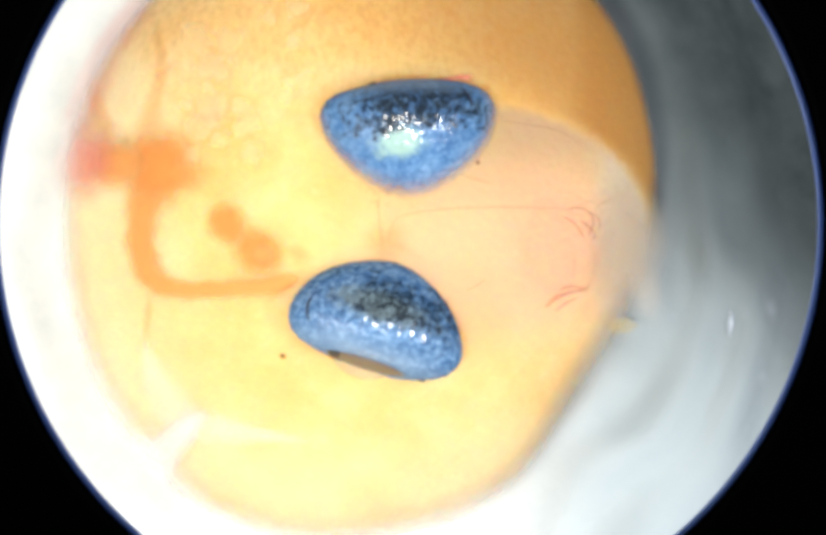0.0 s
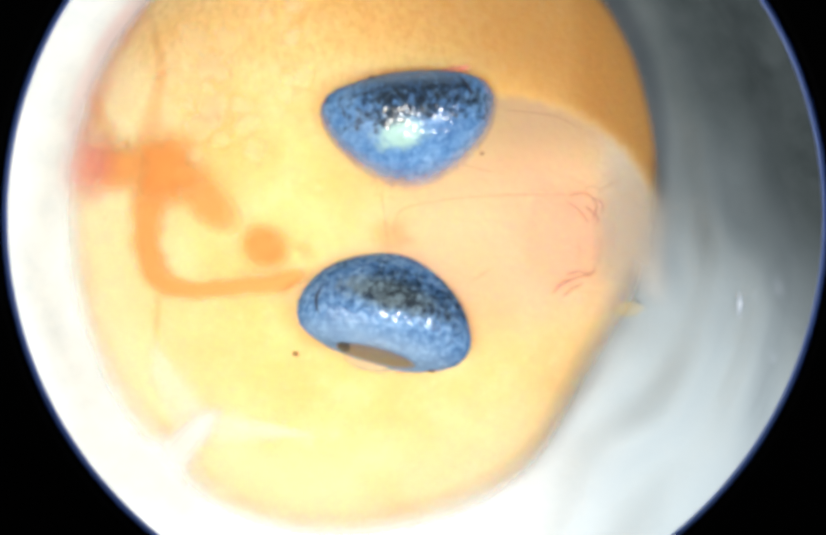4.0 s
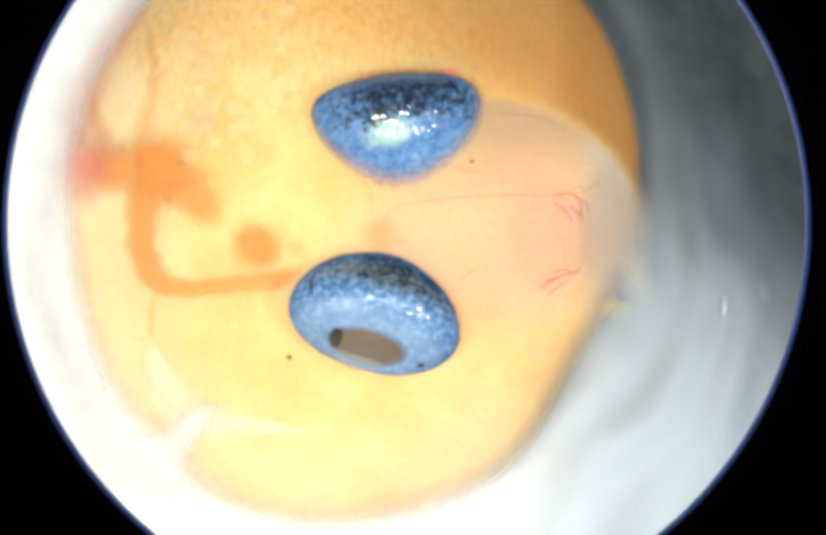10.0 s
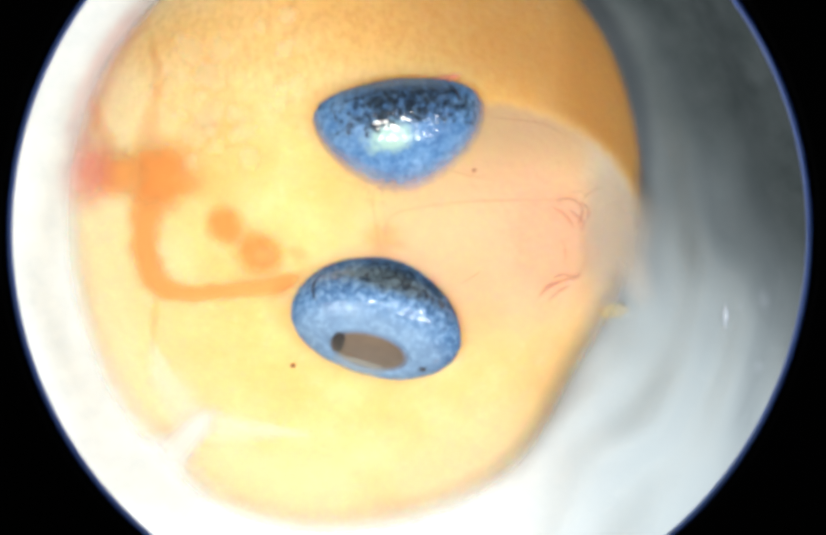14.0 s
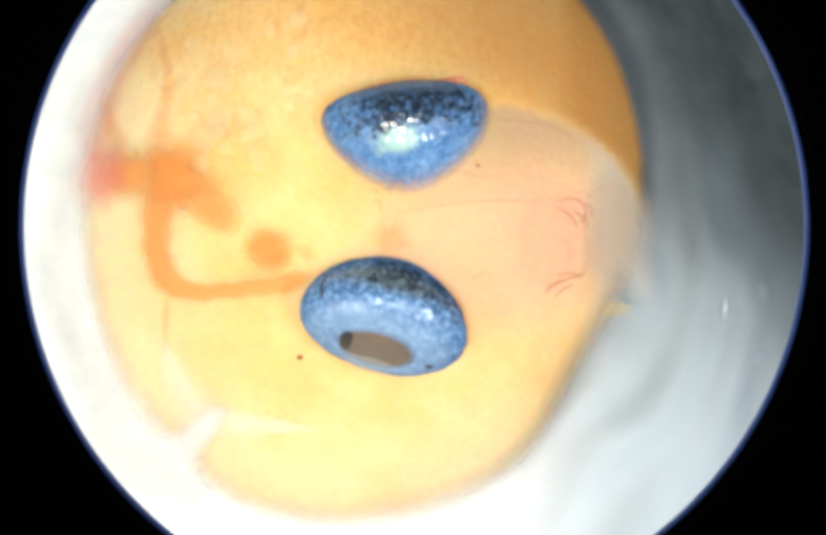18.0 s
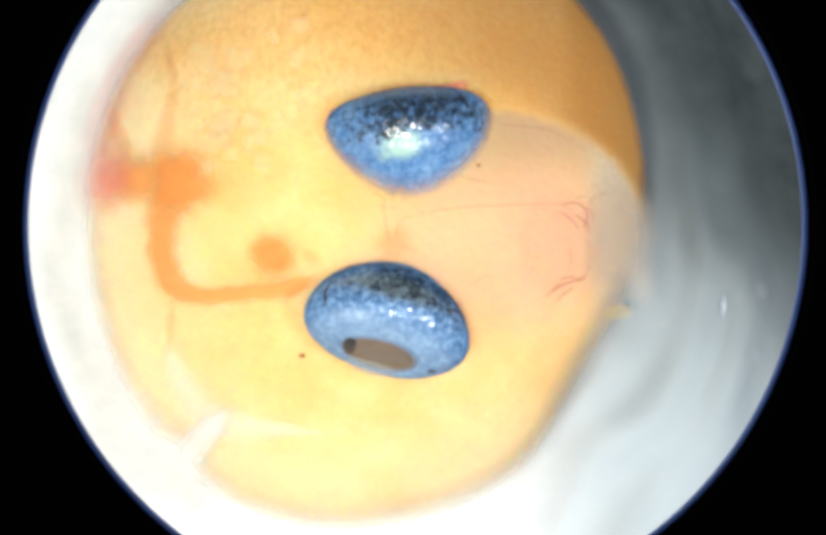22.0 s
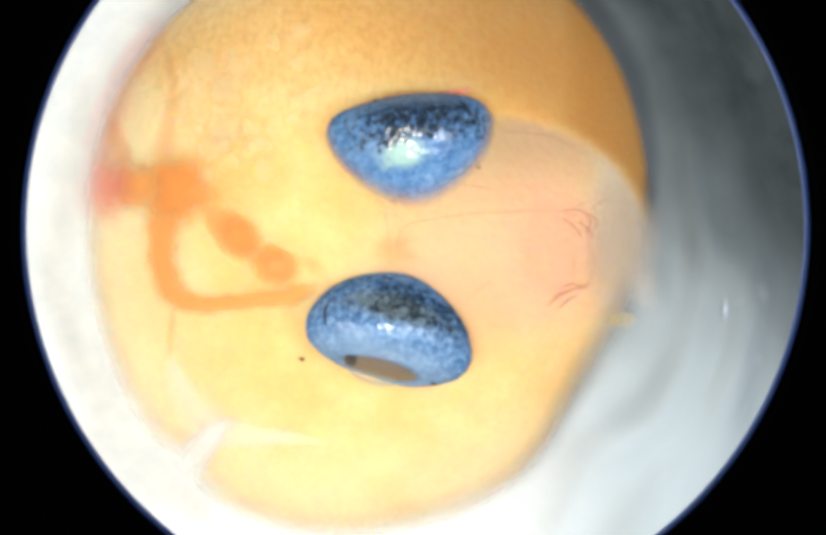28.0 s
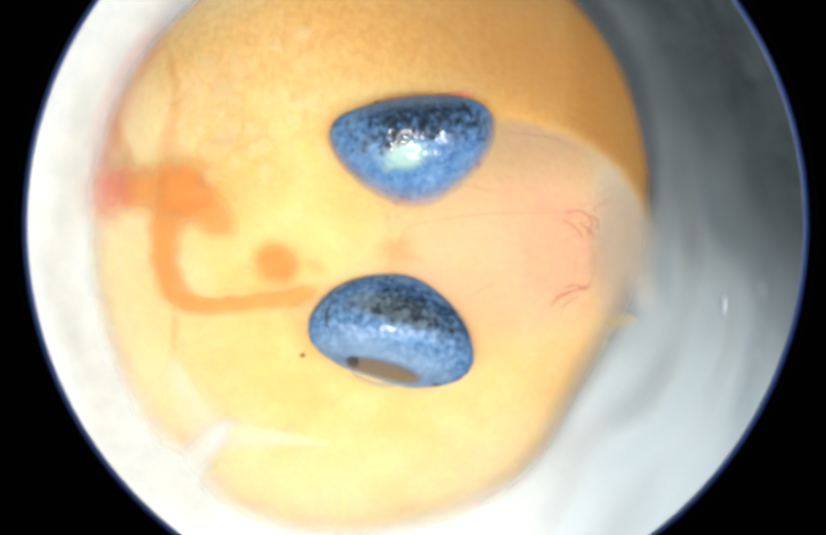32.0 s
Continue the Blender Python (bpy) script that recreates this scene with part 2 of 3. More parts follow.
def iris_material(name, dark_from, dark_to, ink_share, ink_mid, skin_at, fade, lean, front, glow, glow_size, glow_share, tint, coat, shine, grainy):
    """Blue guanine-silvered eye cup, with black pigment cells in a band; local y is the optical axis."""
    m, n, l, b = material(name)
    v = coords(n, l)
    sep = n.new("ShaderNodeSeparateXYZ")
    l.new(v, sep.inputs[0])
    x, y = sep.outputs["X"], sep.outputs["Y"]
    cells = noise_tex(n, l, v, 15, 6, 0.8)
    cloud = noise_tex(n, l, v, 60, 4, 0.6)
    col = ramp(n, l, cloud, [(0.28, (0.05, 0.13, 0.30)), (0.5, (0.10, 0.22, 0.42)), (0.72, (0.20, 0.34, 0.54))])
    # navy and bright blue grains
    grain = noise_tex(n, l, v, 12, 5, 0.8)
    col = blend(n, l, calc(n, l, "MULTIPLY", step(n, l, grain, 0.50, 0.62), 0.7 * grainy), col, (0.36, 0.54, 0.76))
    col = blend(n, l, calc(n, l, "MULTIPLY", step(n, l, grain, 0.50, 0.38), calc(n, l, "SUBTRACT", 0.8 * grainy, calc(n, l, "MULTIPLY", step(n, l, y, 30, 70), front * grainy))), col, (0.022, 0.06, 0.15))
    # soft highlight on the cup's top, painted into its colour with the given tint
    painted_sheen = calc(n, l, "ADD", away(n, l, v, glow, glow_size), calc(n, l, "MULTIPLY", calc(n, l, "SUBTRACT", cloud, 0.5), 1.6))
    painted_sheen = calc(n, l, "ADD", painted_sheen, calc(n, l, "MULTIPLY", calc(n, l, "SUBTRACT", cells, 0.5), 1.2))
    painted_sheen = calc(n, l, "MULTIPLY", step(n, l, painted_sheen, 1.4, 0.5), glow_share)
    col = blend(n, l, painted_sheen, col, tint)
    # black pigment cells, thickest over the middle of the band
    wave = calc(n, l, "ADD", y, calc(n, l, "MULTIPLY", calc(n, l, "SUBTRACT", cloud, 0.5), 70))
    band = calc(n, l, "MULTIPLY", step(n, l, wave, dark_from, dark_from + 40), step(n, l, wave, dark_to, dark_to - 60))
    mid = step(n, l, calc(n, l, "ABSOLUTE", calc(n, l, "SUBTRACT", x, ink_mid)), 165, 40)
    band = calc(n, l, "MULTIPLY", band, calc(n, l, "ADD", 0.35, calc(n, l, "MULTIPLY", mid, 0.65)))
    fine = noise_tex(n, l, v, 8.5, 4, 0.75, (1.0, 0.6, 1.0))
    speck = calc(n, l, "ADD", calc(n, l, "MULTIPLY", cells, 0.5), calc(n, l, "MULTIPLY", fine, 0.3))
    speck = calc(n, l, "ADD", speck, calc(n, l, "MULTIPLY", cloud, 0.20))
    thr = calc(n, l, "SUBTRACT", 0.64, calc(n, l, "MULTIPLY", band, ink_share))
    ink = calc(n, l, "MULTIPLY", step(n, l, calc(n, l, "SUBTRACT", speck, thr), -0.08, 0.08), calc(n, l, "SUBTRACT", 0.95, calc(n, l, "MULTIPLY", step(n, l, y, 48, 80), front)))
    col = blend(n, l, ink, col, blend(n, l, step(n, l, grain, 0.45, 0.65), (0.003, 0.006, 0.012), (0.013, 0.016, 0.015)))
    pale = step(n, l, calc(n, l, "ADD", y, calc(n, l, "MULTIPLY", cells, 30)), 62, 104)
    col = blend(n, l, calc(n, l, "MULTIPLY", pale, front), col, (0.33, 0.45, 0.58))
    l.new(col, b.inputs["Base Color"])
    top = calc(n, l, "MULTIPLY", step(n, l, sep.outputs["Z"], 55, 95), step(n, l, y, -16 if lean > 0.3 else -60, 14 if lean > 0.3 else -30))
    l.new(calc(n, l, "MULTIPLY", top, calc(n, l, "SUBTRACT", shine, calc(n, l, "MULTIPLY", pale, 0.7 * shine))), b.inputs["Metallic"])
    b.inputs["Specular IOR Level"].default_value = 0.0
    l.new(ramp(n, l, cells, [(0.3, (0.28,) * 3), (0.7, (0.48,) * 3)]), b.inputs["Roughness"])
    relief(n, l, b, speck, 0.7, 8)
    l.new(flakes(n, l, v, 4.0, 0.30), b.inputs["Coat Normal"])
    l.new(calc(n, l, "MULTIPLY", top, coat), b.inputs["Coat Weight"])
    b.inputs["Coat IOR"].default_value = 1.62
    b.inputs["Coat Roughness"].default_value = 0.17
    # the cup thins out and sinks into the head's tissue
    mix, clear = n.new("ShaderNodeMixShader"), n.new("ShaderNodeBsdfTransparent")
    soft = calc(n, l, "MULTIPLY", calc(n, l, "SUBTRACT", cells, 0.5), 40)
    over = calc(n, l, "ADD", calc(n, l, "MULTIPLY", sep.outputs["Z"], 0.96), calc(n, l, "MULTIPLY", y, lean))
    sunk = step(n, l, calc(n, l, "ADD", over, soft), skin_at, skin_at + fade)
    if lean > 0.3:
        sunk = calc(n, l, "MAXIMUM", sunk, step(n, l, y, 40, 66))
    l.new(sunk, mix.inputs[0])
    l.new(clear.outputs[0], mix.inputs[1])
    l.new(b.outputs[0], mix.inputs[2])
    l.new(mix.outputs[0], n["Material Output"].inputs["Surface"])
    return m


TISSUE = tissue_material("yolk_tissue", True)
HEAD = veil(tissue_material("head_tissue"), 0.6, 0.10)
BLOOD = blood_material("blood_vessel", (0.82, 0.44, 0.155), (0.76, 0.31, 0.085), 1.25)
BLOOD_DENSE = blood_material("dense_blood", (0.80, 0.40, 0.125), (0.75, 0.26, 0.062), 1.15)
BLOOD_RED = veil(plain_material("red_blood", (0.84, 0.24, 0.18), (0.88, 0.32, 0.23), 30, 0.5, 0.12), 1.7)
BLOOD_PINK = veil(plain_material("pink_vein", (0.78, 0.16, 0.12), (0.82, 0.24, 0.16), 60, 0.5, 0.12), 0.9, 0.24)
BLOOD_FAINT = veil(plain_material("faint_vessel", (0.78, 0.26, 0.06), (0.82, 0.34, 0.10), 60, 0.55, 0.1), 1.2, 0.26)
CAPILLARY_FAINT = veil(plain_material("faint_capillary", (0.66, 0.24, 0.15), (0.72, 0.32, 0.20), 18, 0.5, 0.2), 1.0, 0.24)
CAPILLARY = veil(plain_material("capillary", (0.55, 0.15, 0.12), (0.66, 0.22, 0.17), 18, 0.5, 0.2), 0.8, 0.42)
FAT = veil(plain_material("oil_droplet", (0.86, 0.64, 0.30), (0.88, 0.70, 0.38), 30, 0.7, 0.05), 0.9, 0.42)
PALE = veil(plain_material("pale_membrane", (0.93, 0.88, 0.74), (0.95, 0.92, 0.82), 50, 0.5, 0.2), 1.1, 0.22)
LINING = veil(plain_material("slit_lining", (0.90, 0.88, 0.80), (0.94, 0.92, 0.86), 50, 0.5, 0.2), 1.0, 0.5)
TRUNK = trunk_material()
YELLOW_PIGMENT = veil(plain_material("yellow_pigment", (0.74, 0.46, 0.04), (0.80, 0.54, 0.08), 20, 0.5, 0.2), 0.6, 0.24)
WHITE = shaded_tissue_material()
# pale colours of the bodies that imitate highlights beside the egg
FLECK = veil(plain_material("highlight_fleck", (0.46, 0.52, 0.62), (0.56, 0.60, 0.66), 20, 0.25, 0.5), 1.7)
FLECK_DIM = veil(plain_material("dim_highlight_fleck", (0.60, 0.66, 0.80), (0.70, 0.75, 0.82), 20, 0.3, 0.4), 1.6, 0.10)
BLACK = plain_material("black_anodised_metal", (0.0015,) * 3, (0.003,) * 3, 400, 0.9, 0.02)
RIM = plain_material("blue_fringe_rim", (0.14, 0.26, 0.80), (0.18, 0.32, 0.85), 100, 0.4, 0.3)
STAGE = plain_material("dark_stage_plate", (0.03, 0.03, 0.032), (0.05, 0.05, 0.055), 900, 0.5, 0.4, bump=0.05)
DISH = plain_material("white_porcelain", (0.74, 0.74, 0.72), (0.80, 0.80, 0.79), 2500, 0.2, 0.5)
SPECK = plain_material("brown_debris", (0.16, 0.055, 0.022), (0.28, 0.10, 0.04), 5, 0.7, 0.2)
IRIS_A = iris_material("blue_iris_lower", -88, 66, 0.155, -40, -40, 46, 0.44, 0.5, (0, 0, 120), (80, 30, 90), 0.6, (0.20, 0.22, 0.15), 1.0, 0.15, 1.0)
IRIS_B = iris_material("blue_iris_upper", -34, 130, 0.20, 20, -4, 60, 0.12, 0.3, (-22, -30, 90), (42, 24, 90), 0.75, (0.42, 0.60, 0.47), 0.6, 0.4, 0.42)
RIM_DARK = plain_material("dark_pupil_rim", (0.12, 0.14, 0.20), (0.20, 0.23, 0.30), 20, 0.4, 0.3)
LENS = plain_material("brown_lens", (0.13, 0.092, 0.064), (0.185, 0.13, 0.088), 60, 0.35, 0.3)
PUPIL = plain_material("black_retina", (0.022, 0.018, 0.016), (0.05, 0.04, 0.036), 20, 0.5, 0.3)
CORNEA = plain_material("pale_cornea", (0.46, 0.50, 0.48), (0.56, 0.58, 0.54), 30, 0.25, 0.3)
CORNEA.node_tree.nodes["Principled BSDF"].inputs["Alpha"].default_value = 0.22
CREASE = plain_material("dark_crease", (0.008, 0.010, 0.02), (0.03, 0.035, 0.06), 8, 0.5, 0.3)


# ---- building helpers ----
def smooth_mesh(name, bm, mat):
    me = bpy.data.meshes.new(name)
    bmesh.ops.recalc_face_normals(bm, faces=bm.faces)
    bm.to_mesh(me)
    bm.free()
    me.polygons.foreach_set("use_smooth", [True] * len(me.polygons))
    me.materials.append(mat)
    return me


def part(name, bm, mat, parent, label=""):
    """Links a bmesh, given in the parent's space in plan units, as one mesh object under it."""
    bmesh.ops.scale(bm, vec=(U, U, U), verts=bm.verts)
    ob = new(name, smooth_mesh(name, bm, mat))
    ob.parent = parent
    if label:
        tagged(ob, label)
    return ob


def ball(bm, centre, radii, turn=(0, 0, 0), seg=32, rough=0.0, seed=0.0, tail=1.0, fall=3.0):
    m = Matrix.LocRotScale(centre, Euler([radians(a) for a in turn]), radii)
    lay = bm.verts.layers.float.get("thickness") or bm.verts.layers.float.new("thickness")
    made = bmesh.ops.create_uvsphere(bm, u_segments=seg, v_segments=seg // 2, radius=1.0)["verts"]
    for q in made:
        q[lay] = max(q.co.z, 0.0) ** fall * (tail + (1 - tail) * min(1.0, max(0.0, 0.75 * q.co.x + 0.55)))
        if rough:
            q.co *= 1 + rough * noise.noise(q.co * 1.7 + Vector((seed, seed * 0.7, 3.1)))
        q.co = m @ q.co
    return bm


def spline(points, steps):
    """A smooth line through points of any length (tuples of numbers)."""
    p = [np.array(a, float) for a in points]
    p = [2 * p[0] - p[1], *p, 2 * p[-1] - p[-2]]
    out = []
    for k in range(1, len(p) - 2):
        for s in range(steps):
            t = s / steps
            out.append(0.5 * (2 * p[k] + (p[k + 1] - p[k - 1]) * t + (2 * p[k - 1] - 5 * p[k] + 4 * p[k + 1] - p[k + 2]) * t * t
                              + (3 * p[k] - p[k - 1] - 3 * p[k + 1] + p[k + 2]) * t ** 3))
    return [*out, p[-2]]


def tube(bm, line, flat=1.0, sides=12, half=False):
    """A tapering tube along rows of x, y, z, radius; flat squeezes it in z."""
    rings = []
    lay = bm.verts.layers.float.new("thickness")
    for k, (x, y, z, r) in enumerate(line):
        a, b = line[max(k - 1, 0)], line[min(k + 1, len(line) - 1)]
        d = Vector((b[0] - a[0], b[1] - a[1], b[2] - a[2])).normalized()
        s = d.cross(Vector((0, 0, 1))).normalized()
        up = s.cross(d)
        rings.append([bm.verts.new(Vector((x, y, z)) + (s * math.cos(i * math.tau / sides) + up * flat * math.sin(i * math.tau / sides)) * r)
                      for i in range(sides)])
    for k, ring in enumerate(rings):
        end = min(1.0, k / 3, (len(rings) - 1 - k) / 3)
        for i, q in enumerate(ring):
            q[lay] = max(0.0, math.sin(i * math.tau / sides)) ** 2 * end
    for a, b in zip(rings, rings[1:]):
        for i in range(sides // 2 if half else sides):
            bm.faces.new((a[i], a[(i + 1) % sides], b[(i + 1) % sides], b[i]))
    if half:
        for ring in rings:
            for q in ring[sides // 2 + 1:]:
                bm.verts.remove(q)
        return bm
    for ring, way in ((rings[0], 1), (rings[-1], -1)):
        bm.faces.new(ring[::way])
    return bm


def lathe(bm, profile, seg=64, axis="Z", closed=False):
    """Turns rows of radius, height round an axis."""
    rings = []
    for r, h in profile:
        ring = []
        for i in range(seg):
            a = i * math.tau / seg
            c, s = r * math.cos(a), r * math.sin(a)
            ring.append(bm.verts.new((c, s, h) if axis == "Z" else (c, h, s)))
        rings.append(ring)
    pairs = list(zip(rings, rings[1:])) + ([(rings[-1], rings[0])] if closed else [])
    for a, b in pairs:
        for i in range(seg):
            bm.faces.new((a[i], a[(i + 1) % seg], b[(i + 1) % seg], b[i]))
    if not closed:
        for ring in (rings[0], rings[-1]):
            bm.faces.new(ring)
    return bm


YOLK = (571.0, 650.0, 430.0)


def swelling(a):
    """How far the yolk's outline leaves its ellipse, by the angle."""
    def near(deg, wide):
        return math.exp(-(((math.degrees(a) - deg + 180) % 360 - 180) / wide) ** 2)
    return 0.055 * near(34, 26) - 0.085 * near(-33, 18) - 0.06 * near(-76, 35) - 0.05 * near(125, 24)


def slit_depth(a):
    """The slit in the yolk's flank."""
    d = ((math.degrees(a) + 135.5 + 180) % 360 - 180) / 3.9
    return 0.025 * math.exp(-d * d * abs(d))


def outline(a):
    k = 1 + swelling(a) - slit_depth(a)
    return YOLK[0] * k * math.cos(a), YOLK[1] * k * math.sin(a)


def skin(x, y, open_slit=1.0):
    """The height of the yolk's top over the plan."""
    z = 0.0
    for k in range(4):
        a, b, c = local(x, y, z)
        e, turn = math.hypot(a / YOLK[0], b / YOLK[1]), math.atan2(b / YOLK[1], a / YOLK[0])
        bulge, slit, f = swelling(turn), slit_depth(turn) * open_slit, e
        for i in range(8):
            f = e / (1 + bulge * min(f, 1.2) ** 3 - slit * max(0.0, (min(f, 1.2) - 0.7) / 0.3))
        z = YOLK[2] * math.sqrt(max(1 - f * f, 0.0))
    return z


def bridged(x, y):
    """The yolk's top, carried on over the slit."""
    return skin(x, y, 0.0)


def swell(x, y):
    """The top of the yolk with the head's swelling on it."""
    a, b, c = local(x, y, skin(x, y))
    g = ((a - 256) / 330) ** 2 + ((b + 58) / 205) ** 2
    return skin(x, y) + 14 * max(0.0, 1 - g) ** 2


def flank(x, y):
    """Where the trunk lies: on the yolk, then falling away from it."""
    a, b = skin(x, y), 236 - 1.0 * (x - 1150) - 0.0016 * (y - 495) ** 2
    return 0.5 * (a + b + math.sqrt((a - b) ** 2 + 80))


def ribbon(points, high, steps=6, seed=0.0, wobble=0.12, ground=None, lift=2.5):
    """A soft vessel lying on the yolk: rows x, y, half width of the plan; thick along its middle, thin at its edges."""
    bm = bmesh.new()
    lay = bm.verts.layers.float.new("thickness")
    line = spline(points, steps)
    rows, cross = [], 13
    ground = ground or skin
    for k, (x, y, r) in enumerate(line):
        a, b = line[max(k - 1, 0)], line[min(k + 1, len(line) - 1)]
        d = Vector((b[0] - a[0], b[1] - a[1], 0)).normalized()
        end = min(1.0, k / 7, (len(line) - 1 - k) / 7)
        row = []
        for i in range(cross):
            u = -1 + 2 * i / (cross - 1)
            w = r * (1 + wobble * noise.noise(Vector((x / 30 + seed, y / 30, u))))
            px, py, t = x - d.y * w * u, y + d.x * w * u, (1 - u * u) ** 1.5 * end
            q = bm.verts.new(local(px, py, ground(px, py) + high * t + lift))
            q[lay] = t
            row.append(q)
        rows.append(row)
    for a, b in zip(rows, rows[1:]):
        for i in range(len(a) - 1):
            bm.faces.new((a[i], a[i + 1], b[i + 1], b[i]))
    return bm


def patch(x, y, rx, ry, high, turn=0.0, rough=0.15, seed=0.0, rings=14, seg=48, ground=None, lift=2.2):
    """A soft low swelling of the yolk's surface, thin at its edge."""
    bm = bmesh.new()
    lay = bm.verts.layers.float.new("thickness")
    c, s = math.cos(radians(turn)), math.sin(radians(turn))
    ground = ground or skin
    all_rings = []
    for k in range(1, rings + 1):
        g, ring = k / rings, []
        for i in range(seg):
            a = i * math.tau / seg
            w = 1 + rough * noise.noise(Vector((math.cos(a) * 1.6 + seed, math.sin(a) * 1.6, seed * 0.3)))
            ex, ey = rx * g * w * math.cos(a), ry * g * w * math.sin(a)
            px, py = x + ex * c - ey * s, y + ex * s + ey * c
            t = (1 - g * g) ** 1.5
            q = bm.verts.new(local(px, py, ground(px, py) + high * t + lift))
            q[lay] = t
            ring.append(q)
        all_rings.append(ring)
    top = bm.verts.new(local(x, y, ground(x, y) + high + lift))
    top[lay] = 1.0
    for i in range(seg):
        bm.faces.new((top, all_rings[0][i], all_rings[0][(i + 1) % seg]))
    for a, b in zip(all_rings, all_rings[1:]):
        for i in range(seg):
            bm.faces.new((a[i], b[i], b[(i + 1) % seg], a[(i + 1) % seg]))
    return bm


# ---- the setting: stage, dish, wet tissue, objective ----
FLOOR = -470.0


def hump(v, a, b):
    t = min(1.0, max(0.0, (v - a) / (b - a)))
    return t * t * (3 - 2 * t)


def paper(x, y):
    """The height of the crumpled tissue."""
    d = math.hypot(x + 103, (y + 6) * 0.9)
    p = Vector((x / 260, y / 260, 0))
    warp = 55 * noise.noise(p * 0.8) + 20 * noise.noise(p * 2.3)
    fold = math.sin((d + warp) / 20.0) * (0.5 + 0.5 * noise.noise(p * 1.1 + Vector((4, 2, 0))))
    near = 1 / (1 + ((d - 850) / 330) ** 4)
    h = 18 * fold * near + 40 * noise.noise(p * 0.45) + 10 * noise.noise(p * 1.6)
    lean = max(0.0, 0.8 * x + 0.6 * y - 430)
    h += 90 * max(0.0, 1 - lean / 300) * hump(d, 380, 900) * hump(x, 0, 300)
    h += 150 * max(0.0, min(1.0, (d - 560) / 700)) ** 1.2 - 0.45 * min(lean, 750) + 250 * math.exp(-(lean / 900) ** 2)
    turn = math.degrees(math.atan2(y + 6, x + 103))
    ridge = math.exp(-((turn + 5) / 80) ** 4)
    h += ridge * (320 + 40 * noise.noise(p * 1.5 + Vector((9, 1, 0)))) * hump(d, 330, 500) * (1 - hump(d, 600, 1350))
    return max(h, -120)


def build_setting():
    stage = tagged(new("microscope_stage"), "dark matt metal microscope stage plate", "stage", kind="structure")
    bm = bmesh.new()
    bmesh.ops.create_cube(bm, size=1.0)
    for q in bm.verts:
        q.co = Vector((q.co.x * 8600, q.co.y * 8600, q.co.z * 700))
    bmesh.ops.bevel(bm, geom=bm.edges[:], offset=120, segments=3, affect="EDGES")
    stage.location = (0, 0, (FLOOR - 900) * U)
    part("plate", bm, STAGE, stage)
    dish = tagged(new("specimen_dish"), "small white glazed porcelain specimen dish on the stage", "dish")
    dish.location = (0, 0, (FLOOR - 550) * U)
    bm = lathe(bmesh.new(), [(0.1, 0), (2900, 0), (3120, 90), (3300, 560), (3290, 610), (3200, 610), (3160, 560), (2980, 210), (2820, 150), (0.1, 150)], 96)
    part("bowl", bm, DISH, dish)
    bm = lathe(bmesh.new(), [(3180, 600), (3310, 600), (3322, 625), (3300, 650), (3200, 650), (3172, 625)], 96, closed=True)
    part("rim", bm, DISH, dish)

    sheet = tagged(new("wet_tissue"), "crumpled wet white tissue under and around the egg", "tissue", kind="structure")
    sheet.location = (0, 0, (FLOOR - 240) * U)
    bm = bmesh.new()
    nr, na = 120, 200
    rings = []
    for i in range(nr):
        r = 60 + 2500 * (i / (nr - 1)) ** 1.9
        ring = []
        for k in range(na):
            a = k * math.tau / na
            x, y = r * math.cos(a) - 100, r * math.sin(a)
            ring.append(bm.verts.new((x, y, paper(x, y))))
        rings.append(ring)
    for a, b in zip(rings, rings[1:]):
        for k in range(na):
            bm.faces.new((a[k], b[k], b[(k + 1) % na], a[(k + 1) % na]))
    bm.faces.new(rings[0])
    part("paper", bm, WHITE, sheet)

    tower = tagged(new("microscope_tube"), "black anodised microscope tube with a round field stop", "microscope")
    hole = 0.8745 / U * 5 / 12
    bm = lathe(bmesh.new(), [(hole + 4, 0), (640, 0), (640, 20), (hole + 12, 20)], 256, closed=True)
    part("field_stop", bm, BLACK, tower)
    # added blue ring that imitates the lens's colour fringe at the stop
    bm = lathe(bmesh.new(), [(hole, 3), (hole + 4.5, 1), (hole + 4.5, 9), (hole + 2, 9)], 256, closed=True)
    part("fringe_ring", bm, RIM, tower, "thin blue ring standing in for the lens's colour fringe")
    bm = lathe(bmesh.new(), [(560, 20), (640, 20), (650, 200), (700, 400), (700, 1000), (620, 1000), (620, 440), (580, 240)], 96, closed=True)
    part("barrel", bm, BLACK, tower)
    bm = tube(bmesh.new(), spline([(0, 680, 700, 130), (0, 1300, 700, 150), (0, 2000, 800, 150), (0, 2900, 1000, 150), (0, 3650, 1100, 150)], 4), 0.7, 20)
    part("arm", bm, BLACK, tower)
    bm = lathe(bmesh.new(), [(255, 800), (360, 800), (360, 1400), (255, 1400)], 48, closed=True)
    for q in bm.verts:
        q.co.y += 3950
    part("sleeve", bm, BLACK, tower)
    stand = tagged(new("microscope_column"), "dark metal microscope column standing on the stage", "column", kind="structure")
    stand.location = (0, 3950 * U, (FLOOR - 552) * U)
    bm = lathe(bmesh.new(), [(0.1, 0), (420, 0), (420, 120), (380, 160), (285, 180), (285, 8600), (260, 8640), (0.1, 8640)], 48)
    part("shaft", bm, STAGE, stand)
